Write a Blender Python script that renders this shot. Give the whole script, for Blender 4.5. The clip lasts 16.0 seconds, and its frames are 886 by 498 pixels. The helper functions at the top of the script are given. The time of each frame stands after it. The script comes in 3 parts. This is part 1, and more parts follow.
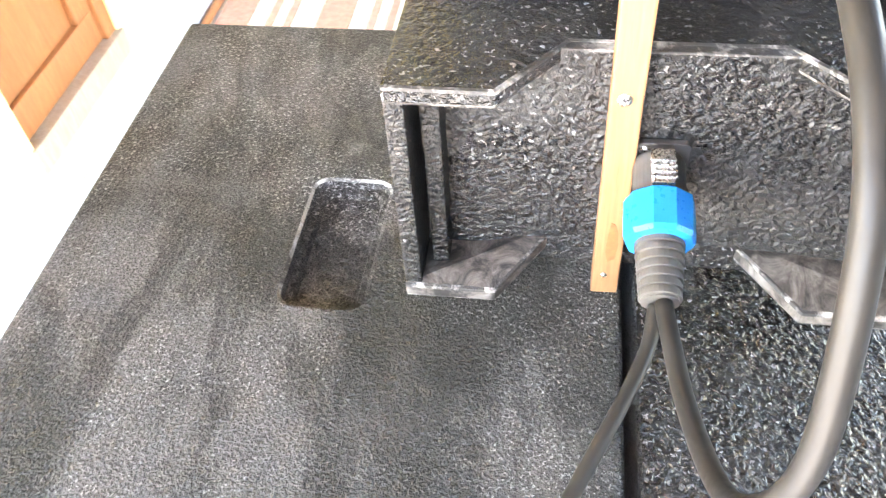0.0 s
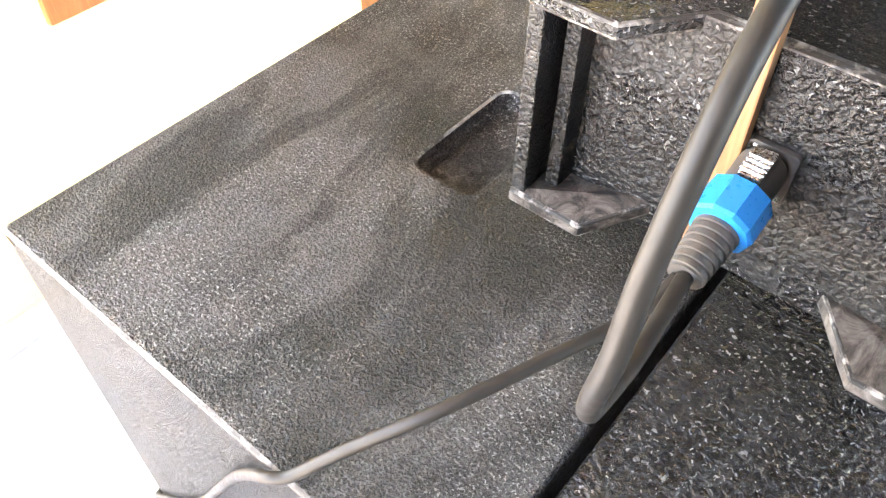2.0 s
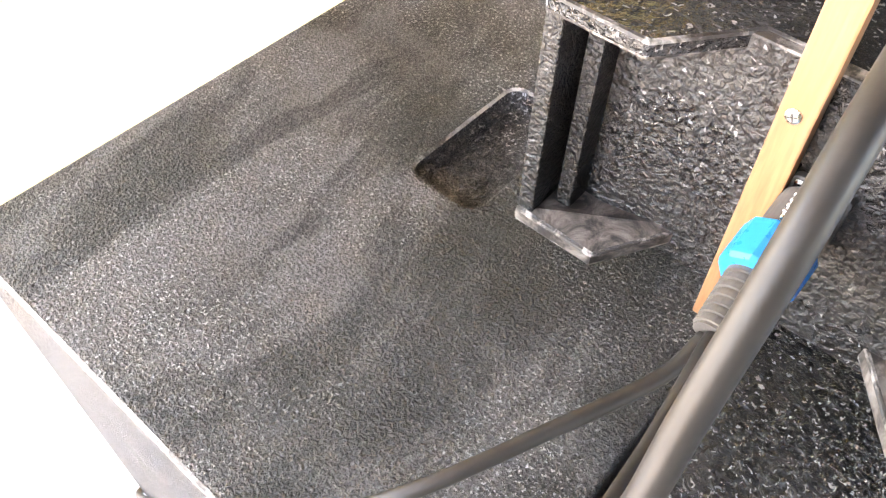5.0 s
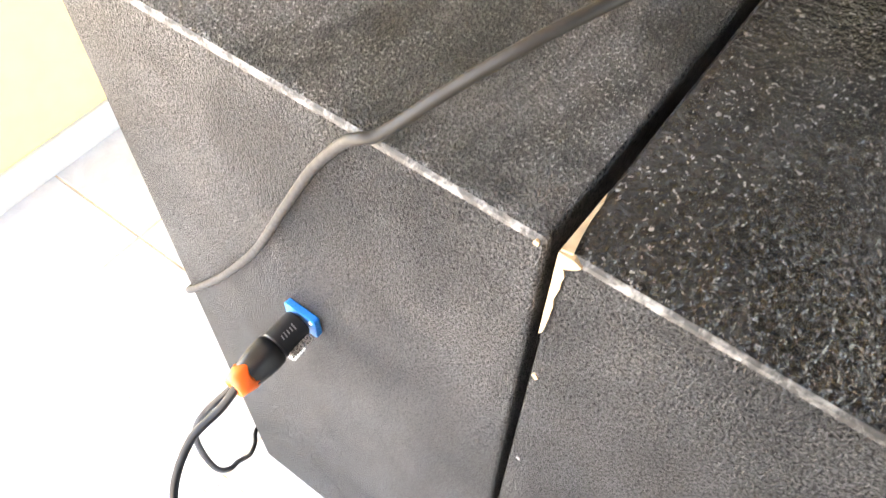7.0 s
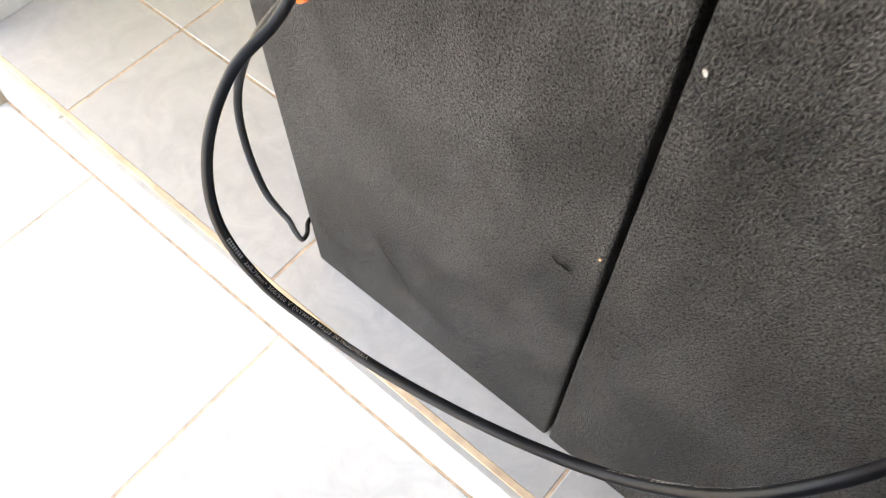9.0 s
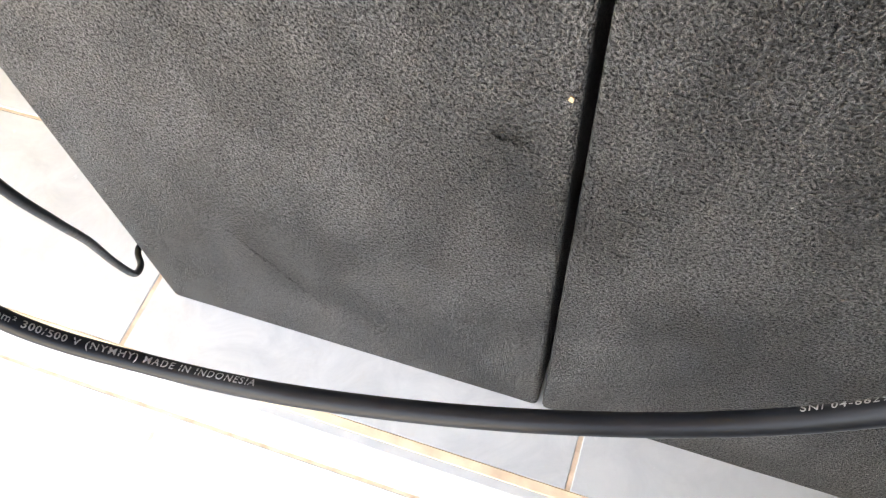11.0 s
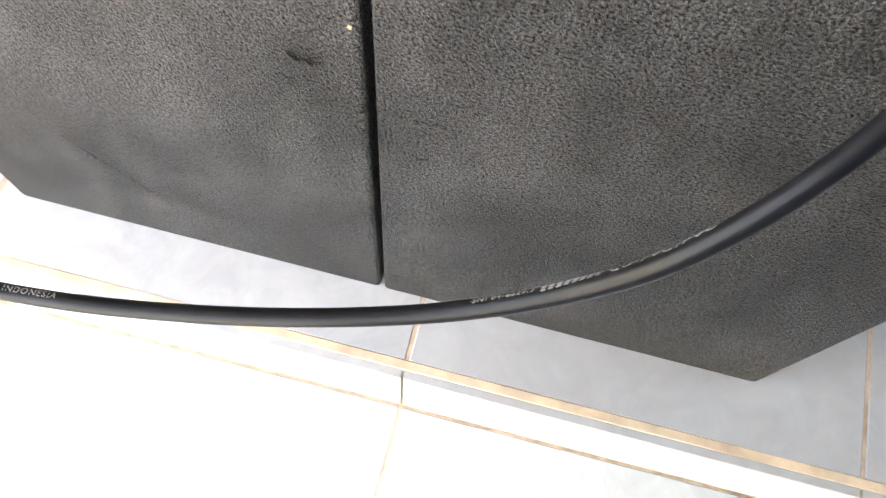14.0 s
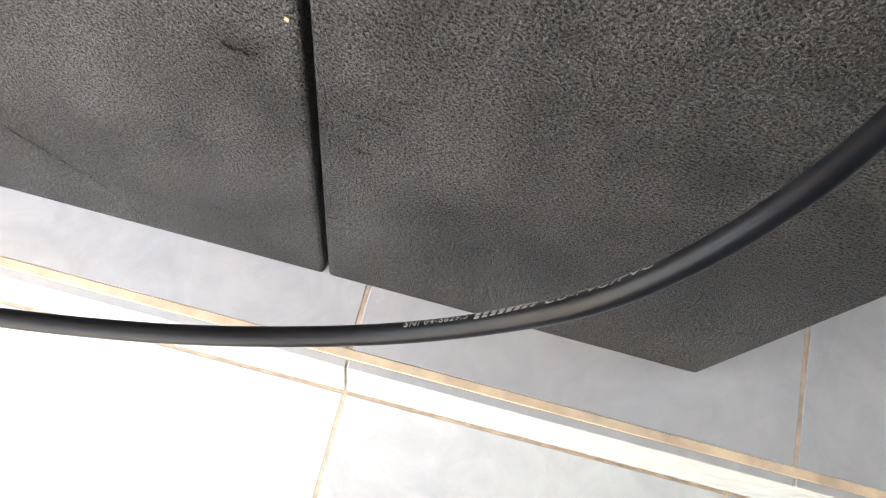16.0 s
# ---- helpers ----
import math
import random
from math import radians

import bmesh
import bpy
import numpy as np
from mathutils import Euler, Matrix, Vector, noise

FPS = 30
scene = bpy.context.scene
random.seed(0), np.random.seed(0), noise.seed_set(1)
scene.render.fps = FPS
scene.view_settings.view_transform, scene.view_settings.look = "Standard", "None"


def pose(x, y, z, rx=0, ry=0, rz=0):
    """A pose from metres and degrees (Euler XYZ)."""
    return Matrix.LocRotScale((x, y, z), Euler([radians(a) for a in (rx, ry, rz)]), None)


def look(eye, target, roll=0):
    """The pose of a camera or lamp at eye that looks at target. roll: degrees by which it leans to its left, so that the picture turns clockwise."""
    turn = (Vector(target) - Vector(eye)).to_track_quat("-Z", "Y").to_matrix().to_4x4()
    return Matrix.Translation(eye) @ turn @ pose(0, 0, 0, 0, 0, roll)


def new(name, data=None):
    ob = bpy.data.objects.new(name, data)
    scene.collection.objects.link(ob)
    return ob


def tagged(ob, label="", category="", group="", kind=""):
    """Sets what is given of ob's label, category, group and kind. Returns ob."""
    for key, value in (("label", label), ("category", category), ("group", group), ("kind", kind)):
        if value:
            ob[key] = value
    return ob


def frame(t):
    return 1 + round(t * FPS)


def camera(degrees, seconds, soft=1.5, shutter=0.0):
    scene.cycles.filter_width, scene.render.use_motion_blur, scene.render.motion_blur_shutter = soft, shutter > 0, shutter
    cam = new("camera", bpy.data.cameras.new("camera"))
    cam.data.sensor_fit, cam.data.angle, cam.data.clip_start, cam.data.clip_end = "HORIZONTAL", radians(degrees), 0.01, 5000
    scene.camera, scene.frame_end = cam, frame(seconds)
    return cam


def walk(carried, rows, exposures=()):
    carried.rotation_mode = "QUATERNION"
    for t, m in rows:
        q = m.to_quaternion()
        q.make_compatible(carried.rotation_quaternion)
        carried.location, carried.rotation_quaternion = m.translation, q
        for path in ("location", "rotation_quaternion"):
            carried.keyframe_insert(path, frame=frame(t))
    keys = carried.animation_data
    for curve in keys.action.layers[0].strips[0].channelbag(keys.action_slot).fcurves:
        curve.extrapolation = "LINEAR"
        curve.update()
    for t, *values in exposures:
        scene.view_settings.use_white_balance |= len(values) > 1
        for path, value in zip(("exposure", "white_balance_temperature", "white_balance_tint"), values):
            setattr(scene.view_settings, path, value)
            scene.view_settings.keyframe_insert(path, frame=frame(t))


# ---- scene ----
cam = camera(58.9, 16.0, soft=1.2, shutter=0.2)
PATH = [
    (0, (-0.051, -0.056, 1.209), (-0.297, 1.246, -0.289), -4.2),
    (0.5, (-0.012, -0.07, 1.215), (-0.579, 1.191, -0.23), -5.6),
    (1, (0.015, -0.105, 1.214), (-0.707, 1.091, -0.217), -4.6),
    (1.5, (0.056, -0.113, 1.215), (-0.764, 1.006, -0.226), -2.3),
    (2, (0.062, -0.081, 1.204), (-0.774, 0.943, -0.297), 0.7),
    (2.5, (0.044, -0.063, 1.183), (-0.824, 0.893, -0.345), 3.9),
    (3, (0.035, -0.043, 1.176), (-0.83, 0.887, -0.369), 4.0),
    (3.5, (0.025, -0.028, 1.172), (-0.813, 0.897, -0.39), 4.0),
    (6, (0.038, -0.055, 1.202), (-0.729, 0.925, -0.362), 0.4),
    (6.5, (0.065, -0.144, 1.172), (-0.694, 0.865, -0.379), 0.4),
    (7, (0.074, -0.191, 1.127), (-0.576, 0.746, -0.516), 2.1),
    (7.5, (0.09, -0.23, 1.094), (-0.636, 0.644, -0.552), 1.1),
    (8, (0.154, -0.278, 1.084), (-0.652, 0.546, -0.551), -0.8),
    (8.5, (0.151, -0.29, 0.998), (-0.576, 0.504, -0.688), 1.6),
    (9, (0.084, -0.274, 0.876), (-0.571, 0.488, -0.853), -0.4),
    (9.5, (0.049, -0.252, 0.772), (-0.495, 0.551, -0.977), -0.6),
    (10, (0.031, -0.239, 0.716), (-0.447, 0.613, -1.029), -2.5),
    (12.5, (0.024, -0.206, 0.643), (-0.292, 0.743, -1.089), -4.0),
    (13, (0.044, -0.2, 0.655), (-0.226, 0.729, -1.095), -0.1),
    (13.5, (0.071, -0.218, 0.697), (-0.118, 0.613, -1.113), 2.0),
    (14, (0.076, -0.218, 0.714), (0.0, 0.493, -1.154), 8.5),
    (14.5, (0.084, -0.209, 0.714), (0.132, 0.428, -1.181), 20.5),
    (15, (0.078, -0.207, 0.712), (0.117, 0.432, -1.182), 20.5),
    (15.5, (0.079, -0.202, 0.71), (0.132, 0.445, -1.181), 20.4),
    (16, (0.078, -0.198, 0.71), (0.136, 0.473, -1.173), 19.8),
]
EXPOSURES = [(0, 5.2, 7500, 14), (0.7, 5.0, 7600, 15), (1.5, 4.85, 7800, 16), (3.5, 4.7, 8000, 19), (6.0, 4.85, 8000, 17), (6.5, 4.85, 8300, 16), (7.0, 4.5, 8600, 15), (7.5, 4.2, 8700, 13), (8.2, 3.75, 9000, 13), (8.6, 3.35, 9000, 13), (9.5, 3.35, 9000, 12), (10.0, 3.5, 8900, 12), (12.3, 4.1, 8700, 12), (13.4, 4.25, 8700, 12), (13.9, 4.0, 8800, 12), (14.5, 3.7, 9000, 13), (16.0, 3.65, 9000, 13)]
walk(cam, [(t, look(eye, target, roll)) for t, eye, target, roll in PATH], EXPOSURES)

# ---- light ----
world = bpy.data.worlds.new("sky")
scene.world = world
world.use_nodes = True
wn = world.node_tree.nodes
sky = wn.new("ShaderNodeTexSky")
sky.sky_type, sky.sun_disc = "NISHITA", False
SUN_UP, SUN_AZ = 60, 232  # degrees; azimuth clockwise from +y
sky.sun_elevation, sky.sun_rotation = radians(SUN_UP), radians(SUN_AZ)
wn["Background"].inputs["Strength"].default_value = 0.15
world.node_tree.links.new(sky.outputs[0], wn["Background"].inputs["Color"])
lamp = bpy.data.lights.new("sun", "SUN")
lamp.energy, lamp.angle, lamp.color = 5.0, radians(3), (1.0, 0.95, 0.88)
sun = new("sun", lamp)
away = Vector((math.sin(radians(SUN_AZ)) * math.cos(radians(SUN_UP)), math.cos(radians(SUN_AZ)) * math.cos(radians(SUN_UP)), math.sin(radians(SUN_UP))))
sun.matrix_world = look(away * 8, (0, 0, 0))


# ---- materials ----
class Mat:
    """A node material with a few shorthand steps."""

    def __init__(self, name, rough=0.5, metal=0.0, spec=0.5):
        self.m = bpy.data.materials.new(name)
        self.m.use_nodes = True
        self.t = self.m.node_tree
        self.b = self.t.nodes["Principled BSDF"]
        self.b.inputs["Roughness"].default_value = rough
        self.b.inputs["Metallic"].default_value = metal
        self.b.inputs["Specular IOR Level"].default_value = spec
        self.co = self.t.nodes.new("ShaderNodeTexCoord").outputs["Object"]

    def put(self, value, socket):
        if hasattr(value, "links"):
            self.t.links.new(value, socket)
        else:
            socket.default_value = value

    def noise(self, scale, detail=3, rough=0.55, distort=0.0, stretch=None):
        n = self.t.nodes.new("ShaderNodeTexNoise")
        n.inputs["Scale"].default_value, n.inputs["Detail"].default_value = scale, detail
        n.inputs["Roughness"].default_value, n.inputs["Distortion"].default_value = rough, distort
        co = self.co
        if stretch:
            k = self.t.nodes.new("ShaderNodeMapping")
            k.inputs["Scale"].default_value = stretch
            self.t.links.new(co, k.inputs[0])
            co = k.outputs[0]
        self.t.links.new(co, n.inputs["Vector"])
        return n.outputs["Fac"]

    def cells(self, scale, feature="F1"):
        n = self.t.nodes.new("ShaderNodeTexVoronoi")
        n.feature = feature
        n.inputs["Scale"].default_value = scale
        self.t.links.new(self.co, n.inputs["Vector"])
        return n.outputs["Distance"]

    def ramp(self, value, *stops):
        n = self.t.nodes.new("ShaderNodeValToRGB")
        e = n.color_ramp.elements
        while len(e) < len(stops):
            e.new(0.5)
        for k, (p, c) in zip(e, stops):
            k.position, k.color = p, (*c, 1) if len(c) == 3 else c
        self.t.links.new(value, n.inputs[0])
        return n.outputs[0]

    def grey(self, value, *stops):
        return self.ramp(value, *[(p, (v, v, v)) for p, v in stops])

    def mix(self, fac, a, b, how="MIX"):
        n = self.t.nodes.new("ShaderNodeMix")
        n.data_type, n.blend_type = "RGBA", how
        self.put(fac, n.inputs[0])
        for v, s in ((a, n.inputs[6]), (b, n.inputs[7])):
            self.put((*v, 1) if isinstance(v, tuple) and len(v) == 3 else v, s)
        return n.outputs[2]

    def math(self, how, a, b):
        n = self.t.nodes.new("ShaderNodeMath")
        n.operation = how
        self.put(a, n.inputs[0])
        self.put(b, n.inputs[1])
        return n.outputs[0]

    def bump(self, *layers):
        """layers: (height, strength, metres)."""
        last = None
        for height, strength, far in layers:
            n = self.t.nodes.new("ShaderNodeBump")
            n.inputs["Strength"].default_value, n.inputs["Distance"].default_value = strength, far
            self.t.links.new(height, n.inputs["Height"])
            if last:
                self.t.links.new(last, n.inputs["Normal"])
            last = n.outputs[0]
        self.t.links.new(last, self.b.inputs["Normal"])
        return self

    def set(self, **k):
        for name, v in k.items():
            self.put((*v, 1) if isinstance(v, tuple) and len(v) == 3 else v, self.b.inputs[name.replace("_", " ")])
        return self


def paint(name, dark, light, rough, grain, relief, crest, specks, patchy=7, crisp=(0.46, 0.55), smears=None, pits=None):
    """Thick black textured paint: wrinkled relief, pale crests (dust and painted-in light), dull patches, and hard pale
    specks.
    crest: (how much, colour) of dust and painted light on the high points; specks: (scale, threshold, how much)."""
    m = Mat(name, rough)
    patch = m.noise(patchy, 5, 0.6, 0.5)
    streak = m.noise(14, 5, 0.65, 0.3, (1.0, 0.3, 0.6))
    peel = m.noise(grain, 3, 0.5, 0.45)
    fine = m.noise(grain * 2.6, 2, 0.6)
    both = m.math("MULTIPLY", m.math("ADD", patch, streak), 0.5)
    base = m.mix(m.grey(both, (0.44, 0), (0.56, 1)), dark, light)
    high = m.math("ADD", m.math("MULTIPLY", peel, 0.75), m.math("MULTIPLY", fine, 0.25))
    # pale crests over dark pits: dust, plus lit relief put into the colour
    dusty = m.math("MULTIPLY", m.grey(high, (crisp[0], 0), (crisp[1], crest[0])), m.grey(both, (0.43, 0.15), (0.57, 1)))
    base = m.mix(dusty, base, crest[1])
    # specks are pale spatter and also specular glints painted as colour
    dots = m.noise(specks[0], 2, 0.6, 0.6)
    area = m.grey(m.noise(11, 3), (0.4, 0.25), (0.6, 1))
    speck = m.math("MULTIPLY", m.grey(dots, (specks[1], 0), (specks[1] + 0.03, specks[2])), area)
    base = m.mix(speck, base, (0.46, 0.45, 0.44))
    if smears:  # rubbed and wetted marks where the dust is gone
        rubbed = m.math("MAXIMUM", m.grey(m.noise(smears[1], 6, 0.64, 1.2, (1.0, 0.5, 0.7)), (0.48, 0), (0.59, 1)), m.grey(m.noise(13, 5, 0.6, 0.8, (1.0, 0.22, 0.3)), (0.60, 0), (0.64, 0.9)))
        keep = m.grey(m.noise(grain * 0.5, 3, 0.7), (0.42, 1), (0.66, 0.45))
        base = m.mix(m.math("MULTIPLY", m.math("MULTIPLY", rubbed, smears[0]), keep), base, dark)
    if pits:  # gloss on the crests, cut down in the pits to imitate cavity shade
        m.set(Specular_IOR_Level=m.grey(high, (0.40, pits[0]), (0.55, pits[1])))
    m.set(Base_Color=base, Roughness=m.grey(both, (0.35, rough - 0.08), (0.65, rough + 0.12)))
    return m.bump((patch, 0.1, 0.004), (peel, 1.0, relief), (fine, 0.5, relief * 0.3), (dots, 0.4, relief * 0.4)).m


# paler than the face paint: grey dust, plus light on top put into colour
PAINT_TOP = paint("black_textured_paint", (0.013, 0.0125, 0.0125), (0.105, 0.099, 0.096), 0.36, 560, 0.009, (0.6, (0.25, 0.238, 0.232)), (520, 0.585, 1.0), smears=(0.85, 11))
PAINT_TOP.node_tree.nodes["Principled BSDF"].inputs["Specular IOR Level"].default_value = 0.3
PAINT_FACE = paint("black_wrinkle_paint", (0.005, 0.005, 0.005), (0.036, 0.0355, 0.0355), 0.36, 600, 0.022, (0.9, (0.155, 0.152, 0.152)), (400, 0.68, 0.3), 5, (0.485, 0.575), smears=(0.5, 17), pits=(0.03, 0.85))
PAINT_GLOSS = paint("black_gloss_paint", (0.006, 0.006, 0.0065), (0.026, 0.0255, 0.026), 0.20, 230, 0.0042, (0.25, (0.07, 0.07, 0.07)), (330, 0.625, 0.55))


def plain(name, colour, rough=0.5, metal=0.0, vary=0.12, scale=60, bump=0.15):
    m = Mat(name, rough, metal)
    n = m.noise(scale, 4)
    lo, hi = tuple(c * (1 - vary) for c in colour), tuple(min(1, c * (1 + vary)) for c in colour)
    m.set(Base_Color=m.ramp(n, (0.3, lo), (0.7, hi)), Roughness=m.grey(m.noise(scale * 4, 3), (0.3, max(0.03, rough - 0.07)), (0.7, min(1, rough + 0.07))))
    return m.bump((m.noise(scale * 6, 3), bump, 0.0005)).m


def wood(name, a, b, rough=0.55, along=(9, 9, 0.7)):
    m = Mat(name, rough)
    g = m.noise(9, 5, 0.6, 1.2, along)
    f = m.noise(60, 4, 0.6, 0.3, along)
    m.set(Base_Color=m.mix(m.grey(f, (0.35, 0.0), (0.75, 0.5)), m.ramp(g, (0.3, a), (0.7, b)), tuple(c * 0.55 for c in a)))
    return m.bump((f, 0.25, 0.0008)).m


def tile_mat(name, base):
    m = Mat(name, 0.16)
    cloud = m.noise(17, 6, 0.65, 1.2)
    rnd = m.t.nodes.new("ShaderNodeObjectInfo").outputs["Random"]
    tone = m.mix(m.grey(cloud, (0.35, 0), (0.7, 1)), base, tuple(c * k for c, k in zip(base, (0.79, 0.80, 0.82))))
    tone = m.mix(m.grey(rnd, (0, 0.0), (1, 0.35)), tone, tuple(c * 0.93 for c in base))
    dirt = m.grey(m.noise(55, 6, 0.75), (0.58, 0), (0.78, 0.35))
    m.set(Base_Color=m.mix(dirt, tone, (0.52, 0.45, 0.37)), Roughness=m.grey(m.noise(26, 5, 0.7), (0.3, 0.1), (0.75, 0.3)))
    return m.bump((m.noise(14, 2), 0.06, 0.002)).m


TILE = tile_mat("glazed_white_tile", (0.60, 0.595, 0.58))
GROUT = plain("tan_grout", (0.86, 0.62, 0.43), 0.9, vary=0.28, scale=22, bump=0.5)
GROUT_GREY = plain("grey_brown_grout", (0.66, 0.50, 0.36), 0.9, vary=0.3, scale=50, bump=0.5)
RAW_WOOD = plain("raw_plywood", (0.50, 0.36, 0.22), 0.8, vary=0.2, scale=120, bump=0.6)
SCUFF = plain("rubbed_grey_edge", (0.34, 0.33, 0.32), 0.75, vary=0.35, scale=260, bump=0.6)
DUST_M = Mat("dusty_black_board", 0.6)
dust_n = DUST_M.noise(48, 6, 0.68, 1.0)
DUST = DUST_M.set(Base_Color=DUST_M.ramp(dust_n, (0.40, (0.016, 0.014, 0.013)), (0.52, (0.10, 0.086, 0.074)), (0.66, (0.22, 0.198, 0.18)))).bump((DUST_M.noise(300, 3), 0.4, 0.001)).m
BATTEN = wood("planed_pine", (0.28, 0.13, 0.056), (0.35, 0.175, 0.082), 0.55)
STAIN = plain("brown_knot", (0.25, 0.10, 0.035), 0.6, vary=0.3, scale=200)
TEAK = wood("varnished_teak", (0.32, 0.12, 0.04), (0.44, 0.18, 0.065), 0.4)
OAK = wood("pale_worn_wood", (0.34, 0.26, 0.19), (0.45, 0.36, 0.27), 0.65)
BLUE = plain("blue_plastic", (0.0, 0.21, 0.64), 0.32, vary=0.05, scale=90, bump=0.05)
ORANGE = plain("orange_plastic", (0.85, 0.13, 0.015), 0.42, vary=0.05, scale=90, bump=0.05)
BLACK = plain("black_moulded_plastic", (0.012, 0.012, 0.013), 0.38, vary=0.2, scale=120, bump=0.08)
RUBBER = plain("black_cable_jacket", (0.008, 0.009, 0.012), 0.36, vary=0.2, scale=80, bump=0.06)
GREYRUB = plain("grey_cable_jacket", (0.026, 0.024, 0.022), 0.46, vary=0.2, scale=80, bump=0.08)
RUBBER.node_tree.nodes["Principled BSDF"].inputs["Specular IOR Level"].default_value = 0.16
GREYRUB.node_tree.nodes["Principled BSDF"].inputs["Specular IOR Level"].default_value = 0.3
GREYPL = plain("dusty_grey_plastic", (0.075, 0.07, 0.065), 0.55, vary=0.2, scale=150, bump=0.2)
STEEL = plain("nickel_plate", (0.72, 0.70, 0.66), 0.28, 1.0, vary=0.1, scale=200, bump=0.1)
INK = plain("pale_print", (0.28, 0.28, 0.29), 0.6, vary=0.2, scale=900)
YELLOW = plain("yellow_wall_paint", (0.88, 0.74, 0.33), 0.75, vary=0.06, scale=25, bump=0.25)
SKIRT = plain("grey_skirting_paint", (0.50, 0.50, 0.50), 0.6, vary=0.08, scale=30)
PLASTER = plain("white_plaster", (0.8, 0.79, 0.77), 0.85, vary=0.04, scale=20, bump=0.2)
GLASSY = plain("dim_window_glass", (0.10, 0.11, 0.10), 0.08, vary=0.1, scale=5, bump=0.0)
# pale tone of the added ground, chosen to bounce sunlight
BOUNCE = plain("pale_bounce_ground", (0.45, 0.44, 0.42), 0.9, vary=0.15, scale=8, bump=0.4)
# dark so that the added front wall throws back little light
SHADE_DARK = plain("shade_wall_dark", (0.07, 0.066, 0.062), 0.9, vary=0.15, scale=10, bump=0.5)
# dark grain for the added ceiling, so little light comes from above
CEIL_DARK = wood("added_ceiling_dark", (0.10, 0.07, 0.05), (0.16, 0.11, 0.08), 0.7, (9, 0.7, 9))
BROWN = plain("dark_brown_board", (0.055, 0.04, 0.032), 0.6, vary=0.4, scale=40)
GOLD = plain("gold_yellow_cloth", (0.62, 0.38, 0.04), 0.85, vary=0.2, scale=60, bump=0.4)
RED = plain("faded_red_cloth", (0.62, 0.30, 0.27), 0.9, vary=0.15, scale=60, bump=0.4)
WHITECL = plain("white_cloth", (0.75, 0.72, 0.70), 0.9, vary=0.06, scale=60, bump=0.4)


# ---- mesh helpers ----
def empty(name, label, category, group="", kind=""):
    return tagged(new(name), label, category, group, kind)


def link(name, bm, mat, parent=None, smooth=False):
    me = bpy.data.meshes.new(name)
    if bm.faces:
        bmesh.ops.recalc_face_normals(bm, faces=bm.faces)
    bm.to_mesh(me)
    bm.free()
    me.materials.append(mat)
    if smooth:
        me.shade_smooth()
    ob = new(name, me)
    if parent:
        ob.parent = parent
    return ob


def part(name, bm, mat, parent, label="", smooth=False):
    ob = link(name, bm, mat, parent, smooth)
    return tagged(ob, label) if label else ob


def box(x0, y0, z0, x1, y1, z1, bevel=0.0, seg=2, bm=None):
    made = bmesh.new()
    v = bmesh.ops.create_cube(made, size=1)["verts"]
    for k in v:
        k.co = Vector(((x0 + x1) / 2 + k.co.x * (x1 - x0), (y0 + y1) / 2 + k.co.y * (y1 - y0), (z0 + z1) / 2 + k.co.z * (z1 - z0)))
    if bevel:
        bmesh.ops.bevel(made, geom=made.edges[:], offset=bevel, segments=seg, affect="EDGES", profile=0.6)
    return merge(bm, made)


def merge(bm, made):
    if bm is None:
        return made
    me = bpy.data.meshes.new("join")
    made.to_mesh(me)
    made.free()
    bm.from_mesh(me)
    bpy.data.meshes.remove(me)
    return bm


def prism(outline, axis, lo, hi, bevel=0.0, bm=None):
    """A polygon of (u, v) drawn out along an axis from lo to hi."""
    made = bmesh.new()

    def place(u, v, w):
        return {"x": (w, u, v), "y": (u, w, v), "z": (u, v, w)}[axis]

    a = [made.verts.new(place(u, v, lo)) for u, v in outline]
    b = [made.verts.new(place(u, v, hi)) for u, v in outline]
    made.faces.new(a), made.faces.new(b[::-1])
    n = len(a)
    for i in range(n):
        made.faces.new((a[i], b[i], b[(i + 1) % n], a[(i + 1) % n]))
    bmesh.ops.recalc_face_normals(made, faces=made.faces)
    if bevel:
        bmesh.ops.bevel(made, geom=made.edges[:], offset=bevel, segments=2, affect="EDGES", profile=0.6)
    return merge(bm, made)


def lathe(profile, n=40, m=None, bm=None, facets=None, points=0.0):
    """A turned body about z from (radius, height) pairs; facets: (count, bulge) makes it lobed."""
    made = bmesh.new()
    rings = []
    for k_ring, (r, z) in enumerate(profile):
        ring = []
        for i in range(n):
            a = 2 * math.pi * i / n
            k = 1.0
            if facets:
                k = 1 - facets[1] * (0.5 - 0.5 * math.cos(facets[0] * a))
            ring.append(made.verts.new((r * k * math.cos(a), r * k * math.sin(a), z - (points * abs(math.cos(2 * a)) ** 3 if k_ring < 2 else 0))))
        rings.append(ring)
    for a, b in zip(rings, rings[1:]):
        for i in range(n):
            made.faces.new((a[i], a[(i + 1) % n], b[(i + 1) % n], b[i]))
    made.faces.new(rings[0][::-1]), made.faces.new(rings[-1])
    if m is not None:
        made.transform(m)
    return merge(bm, made)


def spline(points, steps=14):
    p = [Vector(q) for q in points]
    q = [2 * p[0] - p[1], *p, 2 * p[-1] - p[-2]]
    out = []
    for i in range(1, len(q) - 2):
        a, b, c, d = q[i - 1 : i + 3]
        for s in range(steps):
            u = s / steps
            out.append(0.5 * (2 * b + (c - a) * u + (2 * a - 5 * b + 4 * c - d) * u * u + (3 * b - a - 3 * c + d) * u ** 3))
    return out + [p[-1]]


